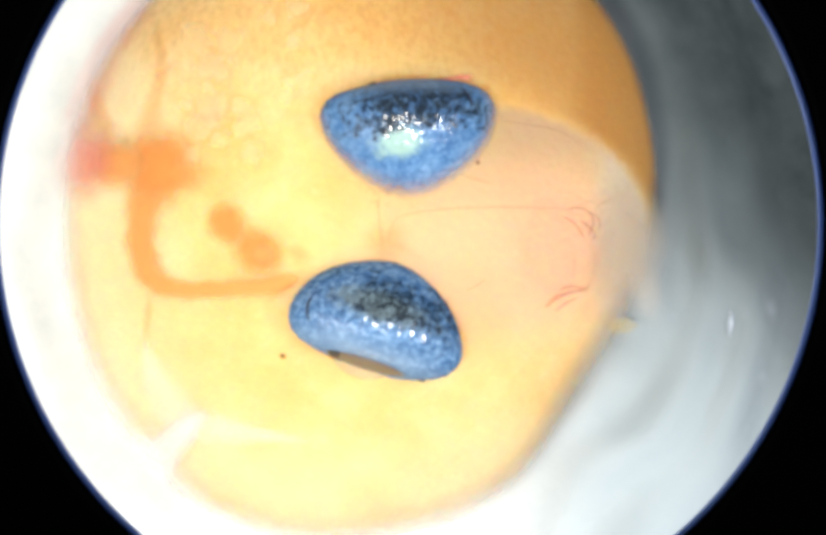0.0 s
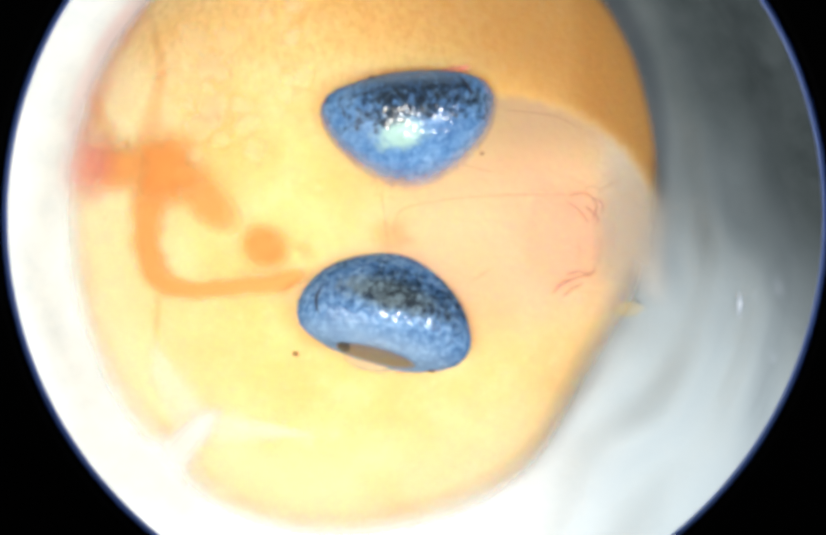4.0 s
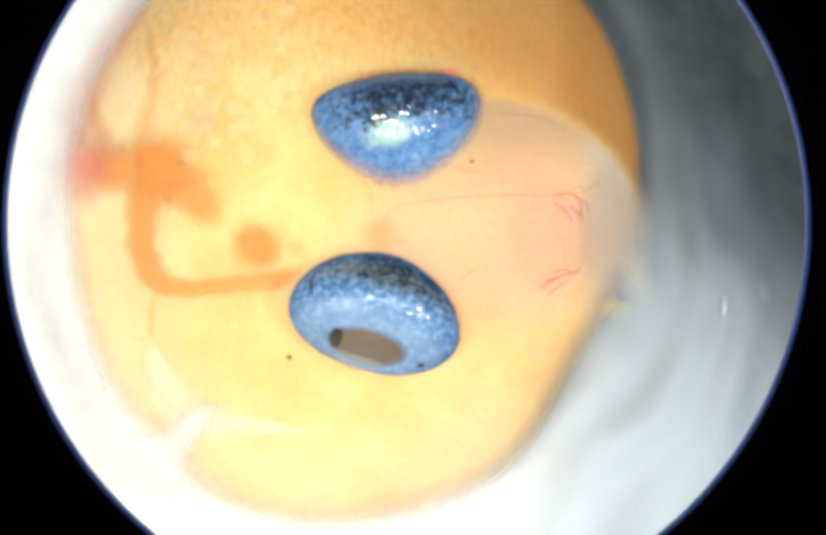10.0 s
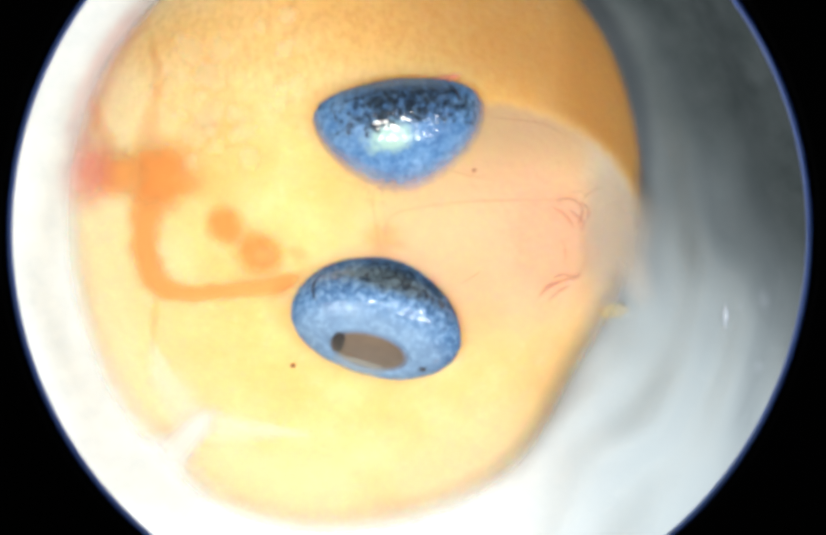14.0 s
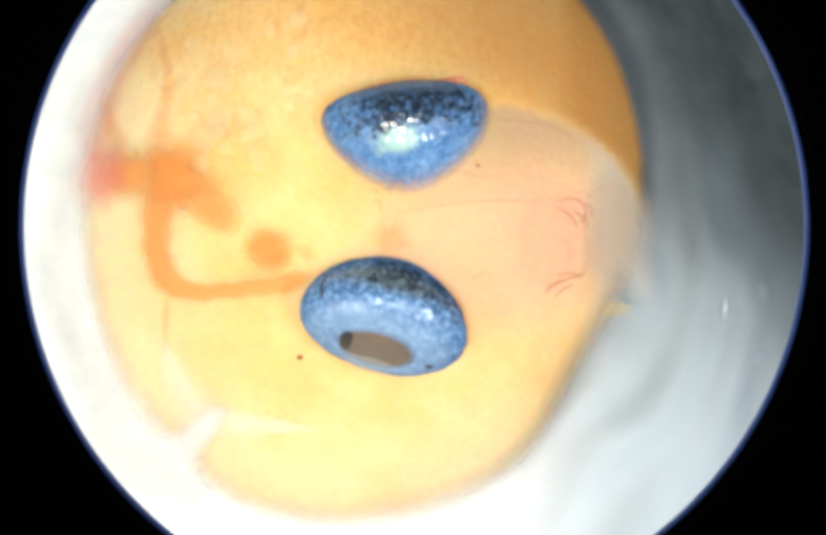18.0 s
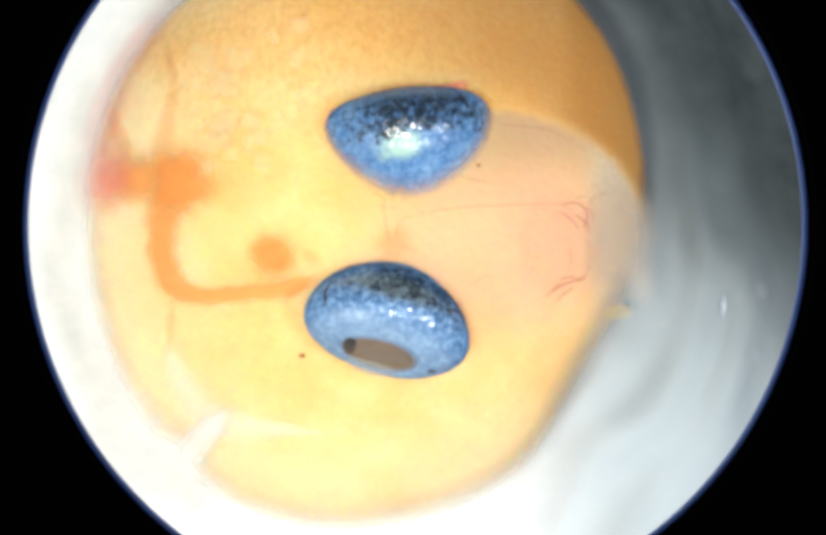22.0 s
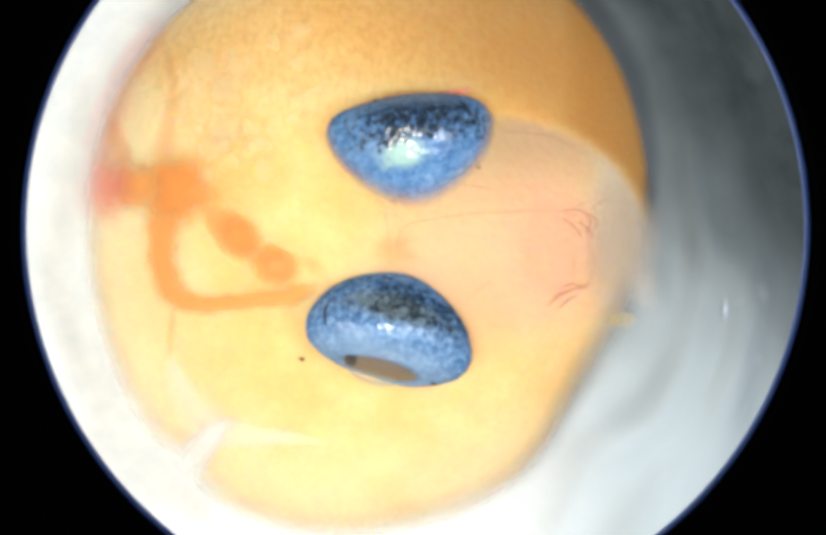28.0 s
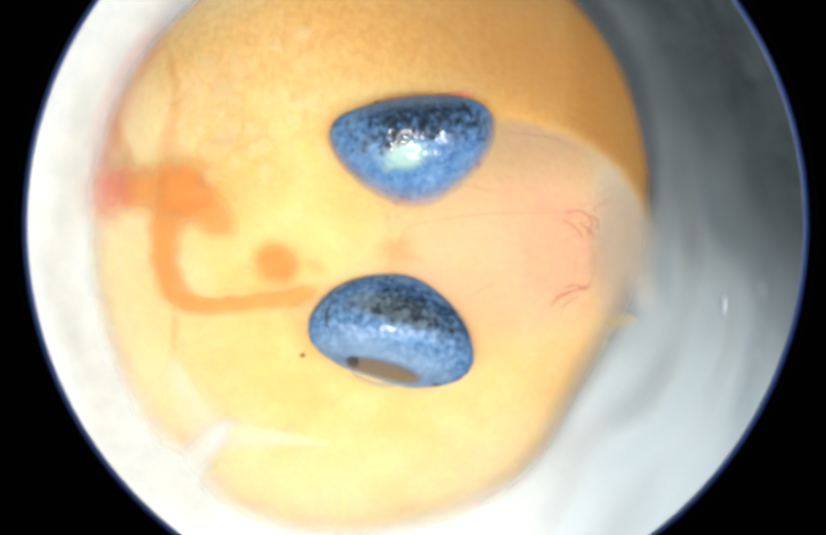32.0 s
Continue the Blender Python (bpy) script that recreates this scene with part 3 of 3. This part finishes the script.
    for h in (450, 720):
        bm = lathe(bmesh.new(), [(697, h), (730, h + 12), (730, h + 180), (697, h + 192)], 96, closed=True)
        part("grip_ring", bm, BLACK, tower)
    return tower


# ---- the embryo ----
def build_embryo():
    body = tagged(new("fish_embryo"), "live yellow fish embryo with blue eyes on its yolk", "fish embryo")
    body.location = Vector((BASE[0] - CX, CY - BASE[1], BASE[2])) * U
    bm = bmesh.new()
    ball(bm, (0, 0, 0), (1, 1, 1), seg=320)
    lay = bm.verts.layers.float["thickness"]
    rim = np.array([outline(math.tau * k / 1440) for k in range(1440)])
    for q in bm.verts:
        a = math.atan2(q.co.y, q.co.x)
        flat = math.hypot(q.co.x, q.co.y)
        bulge, dent = swelling(a), slit_depth(a) * max(0.0, (flat - 0.7) / 0.3)
        k = 1 + bulge * flat ** 3 - dent
        q.co = Vector((q.co.x * YOLK[0] * k, q.co.y * YOLK[1] * k, q.co.z * YOLK[2] - BASE[2]))
        q[lay] = float(np.min(np.hypot(rim[:, 0] - q.co.x, rim[:, 1] - q.co.y)))
        g = ((q.co.x - 256) / 330) ** 2 + ((q.co.y + 58) / 205) ** 2
        if g < 1 and q.co.z > -BASE[2]:
            q.co.z += 14 * (1 - g) ** 2
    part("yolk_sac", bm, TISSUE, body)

    part("head", patch(935, 488, 330, 205, 6, 4, 0.12, 1.0, 20, 72, swell), HEAD, body, "rosy translucent head between the eyes")
    part("hind_brain", patch(1062, 470, 110, 130, 7, 0, 0.2, 2.0, 14, 48, swell), HEAD, body, "rosy swelling at the back of the head")
    part("trunk", patch(1196, 470, 96, 170, 16, -6, 0.3, 6.0, 22, 72, flank), TRUNK, body, "pale grey translucent trunk bending down over the yolk")

    # heart: entry vein, sinus, curved vessel, feeding veins
    part("red_vein_sinus", patch(160, 306, 80, 98, 2, 4, 0.25, 3.0, lift=28.0), BLOOD_RED, body, "red blood-filled vein at the yolk's edge")
    part("heart_duct", ribbon([(150, 300, 60), (190, 306, 64), (245, 312, 66), (300, 322, 74), (350, 332, 56)], 2, seed=1.0, wobble=0.3, lift=22.0), BLOOD, body)
    part("heart_sinus", patch(308, 322, 94, 88, 2, 20, 0.45, 4.0, lift=25.0), BLOOD_DENSE, body)
    part("curved_vessel", ribbon([(298, 335, 56), (284, 368, 54), (271, 420, 44), (270, 475, 40), (284, 520, 40), (316, 546, 31), (370, 554, 25),
                                  (440, 550, 25), (510, 546, 28), (545, 537, 24), (590, 520, 17)], 3, 8, 2.0, 0.22), BLOOD, body)
    part("small_vein", ribbon([(290, 535, 15), (284, 580, 12), (279, 625, 10), (273, 690, 7)], 1.5, seed=3.0, lift=6.5), BLOOD_FAINT, body)
    part("upper_vein", ribbon([(282, 285, 48), (284, 245, 40), (290, 205, 28), (304, 155, 18), (308, 105, 15), (299, 60, 13), (300, 10, 10)], 1.5, seed=4.0, lift=6.0), BLOOD_FAINT, body)
    part("side_vein", ribbon([(222, 290, 34), (204, 250, 28), (186, 205, 24), (178, 165, 18), (190, 120, 14)], 1, seed=4.5, lift=8.0), BLOOD_FAINT, body)
    part("outflow_vessel", ribbon([(540, 474, 14), (556, 478, 20), (576, 490, 22), (600, 506, 18)], 3, seed=9.0), BLOOD_FAINT, body)
    part("brow_vessel", patch(735, 462, 60, 46, 4, 10, 0.4, 9.5, ground=swell), BLOOD_FAINT, body, "faint orange blood above the eye")
    part("edge_vein", ribbon([(150, 290, 52), (156, 230, 50), (176, 160, 46), (214, 85, 42), (262, 20, 38), (330, -50, 30)], 1, seed=5.0, lift=9.5), BLOOD_PINK, body, "pink vein along the yolk's edge")

    # pale fold in the yolk's flank
    fold = [(274, 620, 6), (282, 680, 24), (300, 730, 40), (325, 772, 48), (360, 802, 46), (405, 816, 38), (450, 822, 28), (520, 830, 18), (620, 844, 6)]
    slit = [(410, 776, 12), (366, 804, 26), (336, 834, 34), (306, 864, 40), (276, 890, 42)]
    for k, wide in enumerate((1.35, 0.85)):
        part("membrane_fold", ribbon([(x, y, r * wide) for x, y, r in fold], 4 + 2 * k, seed=7.0, ground=bridged), PALE, body, "pale glossy fold of membrane")
        part("slit_lining", ribbon([(x, y, r * wide) for x, y, r in slit], 3 + 2 * k, seed=8.0, ground=bridged, lift=5.0), LINING, body, "pale lining of the slit in the yolk")

    # fine capillaries of head and brow
    fine = [[(722, 360, 1.6), (720, 400, 2.0), (724, 440, 2.6), (728, 480, 2.6)],
            [(740, 470, 2.4), (742, 440, 2.2), (762, 415, 2.0), (830, 402, 1.8), (920, 396, 1.8), (1010, 396, 2.0), (1075, 398, 2.4)],
            [(1070, 402, 3.0), (1098, 396, 3.4), (1118, 404, 3.6), (1128, 420, 4.0), (1124, 436, 4.4), (1118, 452, 3.0)],
            [(1100, 418, 2.6), (1116, 430, 3.2), (1130, 446, 3.4), (1122, 462, 2.4)],
            [(1128, 402, 2.6), (1142, 388, 2.8), (1160, 380, 2.0)],
            [(1060, 552, 2.6), (1085, 545, 3.2), (1108, 550, 3.6), (1124, 542, 2.8)],
            [(1040, 575, 2.4), (1062, 562, 3.0), (1080, 560, 2.4)],
            [(696, 372, 2.0), (704, 362, 2.4), (714, 370, 2.4), (706, 380, 2.0)],
            [(880, 560, 1.6), (905, 545, 1.8), (930, 530, 1.4)],
            [(860, 330, 1.5), (900, 342, 1.8), (940, 352, 1.4)],
            [(1102, 392, 2.2), (1116, 384, 2.8), (1130, 386, 2.6), (1136, 398, 2.0)],
            [(1120, 404, 2.4), (1134, 412, 3.2), (1140, 428, 3.0), (1132, 440, 2.2)],
            [(1066, 412, 2.0), (1084, 420, 3.0), (1100, 436, 3.2), (1110, 456, 2.4)],
            [(1126, 470, 2.0), (1132, 500, 2.6), (1126, 530, 2.6), (1108, 548, 2.0)],
            [(1030, 590, 2.6), (1056, 570, 4.0), (1086, 556, 4.4), (1120, 552, 3.0)],
            [(1050, 600, 2.0), (1074, 578, 3.2), (1100, 566, 3.0)],
            [(1150, 388, 2.0), (1160, 378, 2.8), (1172, 382, 2.0)],
            [(1080, 470, 2.0), (1092, 500, 2.6), (1086, 530, 2.2)],
            [(724, 372, 2.0), (732, 364, 2.2), (740, 372, 2.2), (732, 382, 2.0)],
            [(702, 392, 1.8), (712, 386, 2.2), (720, 394, 2.0), (712, 402, 1.8)],
            [(728, 398, 1.8), (738, 392, 2.0), (744, 402, 1.8)],
            [(950, 232, 1.6), (1000, 238, 2.0), (1060, 250, 2.0), (1110, 280, 1.6)]]
    for row in fine:
        line = [(*local(x, y, crown(x, y) + 1.0), r) for x, y, r in spline(row, 6)]
        line = [(x, y, z, 0.75 * r) for x, y, z, r in line]
        part("capillary", tube(bmesh.new(), line, 1.0, 12, True), CAPILLARY if max(p[2] for p in row) > 2.9 else CAPILLARY_FAINT, body)
    brow = [(628, 199, 2.0), (688, 177, 3.0), (748, 164, 3.4), (818, 156, 4.0), (878, 149, 4.6), (902, 150, 3.0)]
    part("eye_vessel", ribbon([(x, y, 1.6 * r) for x, y, r in brow], 3, seed=11.0, lift=3.0), BLOOD_RED, body, "thin red vessel along the eye")
    part("red_patch", patch(886, 150, 24, 10, 4, -12), BLOOD_RED, body, "small red blood patch beside the eye")
    bm = patch(1180, 620, 38, 19, 3, -4, 0.3, 21.0, 8, 24, lambda x, y: crown(x, y) + 3)
    part("pigment_patch", bm, YELLOW_PIGMENT, body, "small yellow pigment patch")

    # oil droplets in the yolk
    rnd = random.Random(7)
    for k in range(34):
        x, y, r = rnd.gauss(420, 110), rnd.gauss(190, 85), rnd.uniform(14, 38)
        if y < 300 and 320 < x < 600 and skin(x, y) > 200:
            bm = patch(x, y, r * rnd.uniform(0.9, 1.5), r, 2.5, rnd.uniform(0, 180), 0.5, k * 1.3, 7, 20)
            part("oil_droplet", bm, FAT, body, "pale oil droplet in the yolk")
    return body


def crown(x, y):
    """The height of head and trunk, over the plan."""
    g = ((x - 1215) / 185) ** 2 + ((y - 492) / 215) ** 2
    return max(swell(x, y) + 8, flank(x, y) + 31 * max(0.0, 1 - g) ** 1.5)


def squash(bm):
    for q in bm.verts:
        q.co.z *= 0.83


def build_eye(body, name, label, iris, side):
    """An eye in its own space: the optical axis is y, the middle of the cup its origin."""
    cup = bmesh.new()
    prof = [(70, 78), (74, 87), (90, 88), (112, 84), (134, 76), (152, 64), (163, 47), (167, 29), (163, 7), (153, -16), (137, -39),
            (115, -62), (89, -82), (58, -98), (28, -108), (0.5, -111)]
    lathe(cup, prof, 72, "Y")
    wide, deep, tall = (0.98, 0.96, 0.78) if side > 0 else (0.98, 1.14, 0.64)
    for q in cup.verts:
        w = 1 + 0.035 * noise.noise(q.co / 90 + Vector((side, 0, 0)))
        q.co = Vector((q.co.x * w * wide, q.co.y * w * (deep if q.co.y < 30 else 1), q.co.z * w * tall))
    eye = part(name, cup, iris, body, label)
    bm = lathe(bmesh.new(), [(64.5, 80), (65.5, 86), (68, 88.5), (74, 89.5), (76, 84), (70, 78)], 64, "Y", True)
    squash(bm)
    part("pupil_rim", bm, RIM_DARK, eye, "thin dark blue rim round the pupil")
    bm = ball(bmesh.new(), (0, 85, 0), (70, 10, 58), seg=40)
    part("lens", bm, LENS, eye, "grey-brown pupil with the lens behind")
    bm = ball(bmesh.new(), (59 * side, 87, 6), (14, 8, 36), seg=24)
    part("retina_edge", bm, PUPIL, eye, "black crescent at the pupil's edge")
    bm = ball(bmesh.new(), (10, 78, -48), (56, 31, 25), seg=32)
    part("cornea", bm, CORNEA, eye, "clear bulging cornea")
    if side > 0:
        part("pigment_spot", ball(bmesh.new(), (-104, 83, -20), (9, 4, 7), seg=12, rough=0.2), PUPIL, eye, "tiny black pigment spot")
        part("blood_spot", ball(bmesh.new(), (-124, 74, -4), (11, 7, 20), seg=16, rough=0.3), BLOOD_RED, eye, "faint red blood spot")
    # dark creases in the cup's ends
    for sx, y0, y1, tilt in (((1, 14, 58, 52),) if side > 0 else ((-1, 10, 60, 47), (1, 24, 66, 44))):
        line = []
        for k in range(9):
            y = y0 + (y1 - y0) * k / 8
            rr = float(np.interp(y, [-62, -39, -16, 7, 29, 47, 64, 76], [115, 137, 153, 163, 167, 163, 152, 134])) * 1.005
            ang = radians(tilt)
            line.append((sx * rr * math.sin(ang) * wide + 2 * math.sin(k * 0.5), y * (deep if y < 30 else 1), rr * math.cos(ang) * tall, 0.7 + 1.8 * math.sin(math.pi * k / 8)))
        part("crease", tube(bmesh.new(), line, 1.0, 8), CREASE, eye, "thin dark crease in the iris")
    return eye


def build_heart_blood(body):
    """The blood of the beating heart: rigid pieces that rise as a chamber fills and sink as it empties."""
    made = {}
    for name, x, y, r, turn, mat, seed in (("atrium_blood", 384, 383, (100, 46, 8.5), 42, BLOOD, 1.0), ("chamber_blood", 430, 424, (56, 50, 8), 40, BLOOD_DENSE, 2.0),
                                           ("ventricle_blood", 494, 477, (66, 57, 8), 20, BLOOD_DENSE, 3.0), ("outlet_blood", 497, 482, (38, 27, 6.5), 25, BLOOD, 4.0)):
        bm = ball(bmesh.new(), (0, 0, 0), r, (0, 0, -turn), 64, 0.08, seed, *((0.75, 1.5) if name == "atrium_blood" else (1.0, 2.6)))
        a, b, c = local(x, y, skin(x, y))
        up = Vector((a / YOLK[0] ** 2, b / YOLK[1] ** 2, (c + BASE[2]) / YOLK[2] ** 2))
        bmesh.ops.rotate(bm, verts=bm.verts, cent=(0, 0, 0), matrix=Vector((0, 0, 1)).rotation_difference(up).to_matrix())
        made[name] = part(name, bm, mat, body)
    return made


tube_thing = build_setting()
embryo = build_embryo()
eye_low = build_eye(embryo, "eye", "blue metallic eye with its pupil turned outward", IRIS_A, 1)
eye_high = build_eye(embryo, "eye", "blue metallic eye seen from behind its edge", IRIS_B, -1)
blood = build_heart_blood(embryo)


# ---- small things on the egg and beside it ----
def build_small():
    for x, y, r, h in ((538, 678, 5.0, 12), (908, 311, 3.4, 12)):
        ob = tagged(new("debris_speck"), "tiny dark reddish-brown speck of debris on the egg", "debris", group="specks on the egg")
        ob.location = at(x, y, skin(x, y) + h)
        part("grain", ball(bmesh.new(), (0, 0, 0), (r, r * 0.9, r * 0.6), seg=12, rough=0.35, seed=x), SPECK, ob)
    # added pale bodies in place of the white highlights beside the egg
    for x, y, r, turn, mat in ((1366, 606, (11, 36, 14), -4, FLECK), (1440, 578, (20, 34, 10), 8, FLECK_DIM), (1424, 706, (16, 24, 9), -10, FLECK_DIM), (1395, 590, (8, 22, 6), -6, FLECK_DIM)):
        ob = tagged(new("highlight_fleck"), "small pale body standing in for a white highlight on the wet tissue", "fleck", group="flecks in the tissue")
        a, b, c = seen(x, y, FLOOR)
        ob.location = Vector((a, b, FLOOR - 240 + paper(a, b) + 0.3 * r[2])) * U
        part("fleck_body", ball(bmesh.new(), (0, 0, 0), r, (0, 0, turn), 20, 0.15, x), mat, ob)


build_small()


# ---- what moves ----
def motions():
    # the microscope's tube rides with the eye above it
    walk(tube_thing, [(t, pose(x * 7 / 12 - 0.0012, y * 7 / 12, z * 7 / 12)) for t, x, y, z, turn in PATH])
    # the embryo drifts a little inside the egg: seconds, x, y in plan units
    drift = [(0, 0, 0), (1, -4, -2), (2, -6, -3), (3.5, -5, -3), (5.5, -5, -9), (6.5, -8, -15), (8, -8, -17), (10, -9, -16), (11.5, -10, -20),
             (13.5, -11, -23), (16.5, -9, -19), (18, -8, -13), (20, -7, -9), (22, -5, -3), (24, -5, 1), (25.5, -2, 5), (27.5, -2, 6),
             (29.5, 0, 9), (31, 1, 14), (32, 1, 16)]
    walk(embryo, [(t, Matrix.Translation(Vector((BASE[0] + x - CX, CY - BASE[1] - y, BASE[2])) * U)) for t, x, y in drift])
    # both eyes roll together: seconds, degrees by which the lower pupil looks up
    roll = [(0, 11), (1, 12), (2, 12), (3, 12), (3.5, 13), (4.5, 17), (5.5, 22), (6, 26), (7, 30), (9, 32), (13, 33), (16.5, 32), (19, 31), (21, 30),
            (22, 28), (24, 24), (25.5, 22), (27.5, 20), (29, 17), (30, 18), (32, 18)]
    place = Vector(local(722, 606, 426)) * U
    walk(eye_low, [(t, Matrix.Translation(place - Vector((0, 8 * U * hump(t, 20, 27), 0))) @ pose(0, 0, 0, 0, 0, 163) @ pose(0, 0, 0, a)) for t, a in roll])
    place = Vector(local(778, 256, 404)) * U
    walk(eye_high, [(t, Matrix.Translation(place) @ pose(0, 0, 0, 0, 0, 3) @ pose(0, 0, 0, -5.6 - 0.25 * a)) for t, a in roll])
    # the heart: share of a beat, plan x, plan y, height over the yolk
    beat = 1 / 3.1405
    cycle = {
        "atrium_blood": [(0.0, 362, 364, -60), (0.18, 334, 340, -60), (0.27, 342, 347, -14), (0.34, 354, 357, 0), (0.5, 374, 374, 3), (0.66, 388, 387, 3), (0.78, 396, 396, 2), (0.9, 410, 410, -12)],
        "chamber_blood": [(0.0, 430, 424, 0), (0.05, 434, 428, -4), (0.08, 438, 432, -9), (0.11, 444, 438, -18), (0.2, 470, 460, -28), (0.5, 425, 420, -28), (0.68, 420, 415, -20), (0.8, 424, 418, -8), (0.9, 428, 422, 0)],
        "ventricle_blood": [(0.0, 494, 480, -7), (0.12, 492, 478, 0), (0.3, 494, 476, 2), (0.5, 494, 476, 0), (0.66, 496, 478, -10), (0.8, 498, 480, -16)],
        "outlet_blood": [(0.0, 498, 484, -2), (0.25, 500, 482, -5), (0.6, 500, 482, -2), (0.8, 498, 484, -1)],
    }
    for name, rows in cycle.items():
        keys = []
        for k in range(-1, 103):
            for share, x, y, lift in rows:
                t = (k + share) * beat
                if 0 <= t <= 32.0:
                    keys.append((t, Matrix.Translation(Vector(local(x, y, skin(x, y) + 0.5 * lift)) * U)))
        first = keys[0][1]
        if keys[0][0] > 0:
            keys.insert(0, (0.0, first))
        keys.append((32.1, keys[-1][1]))
        walk(blood[name], keys)


motions()
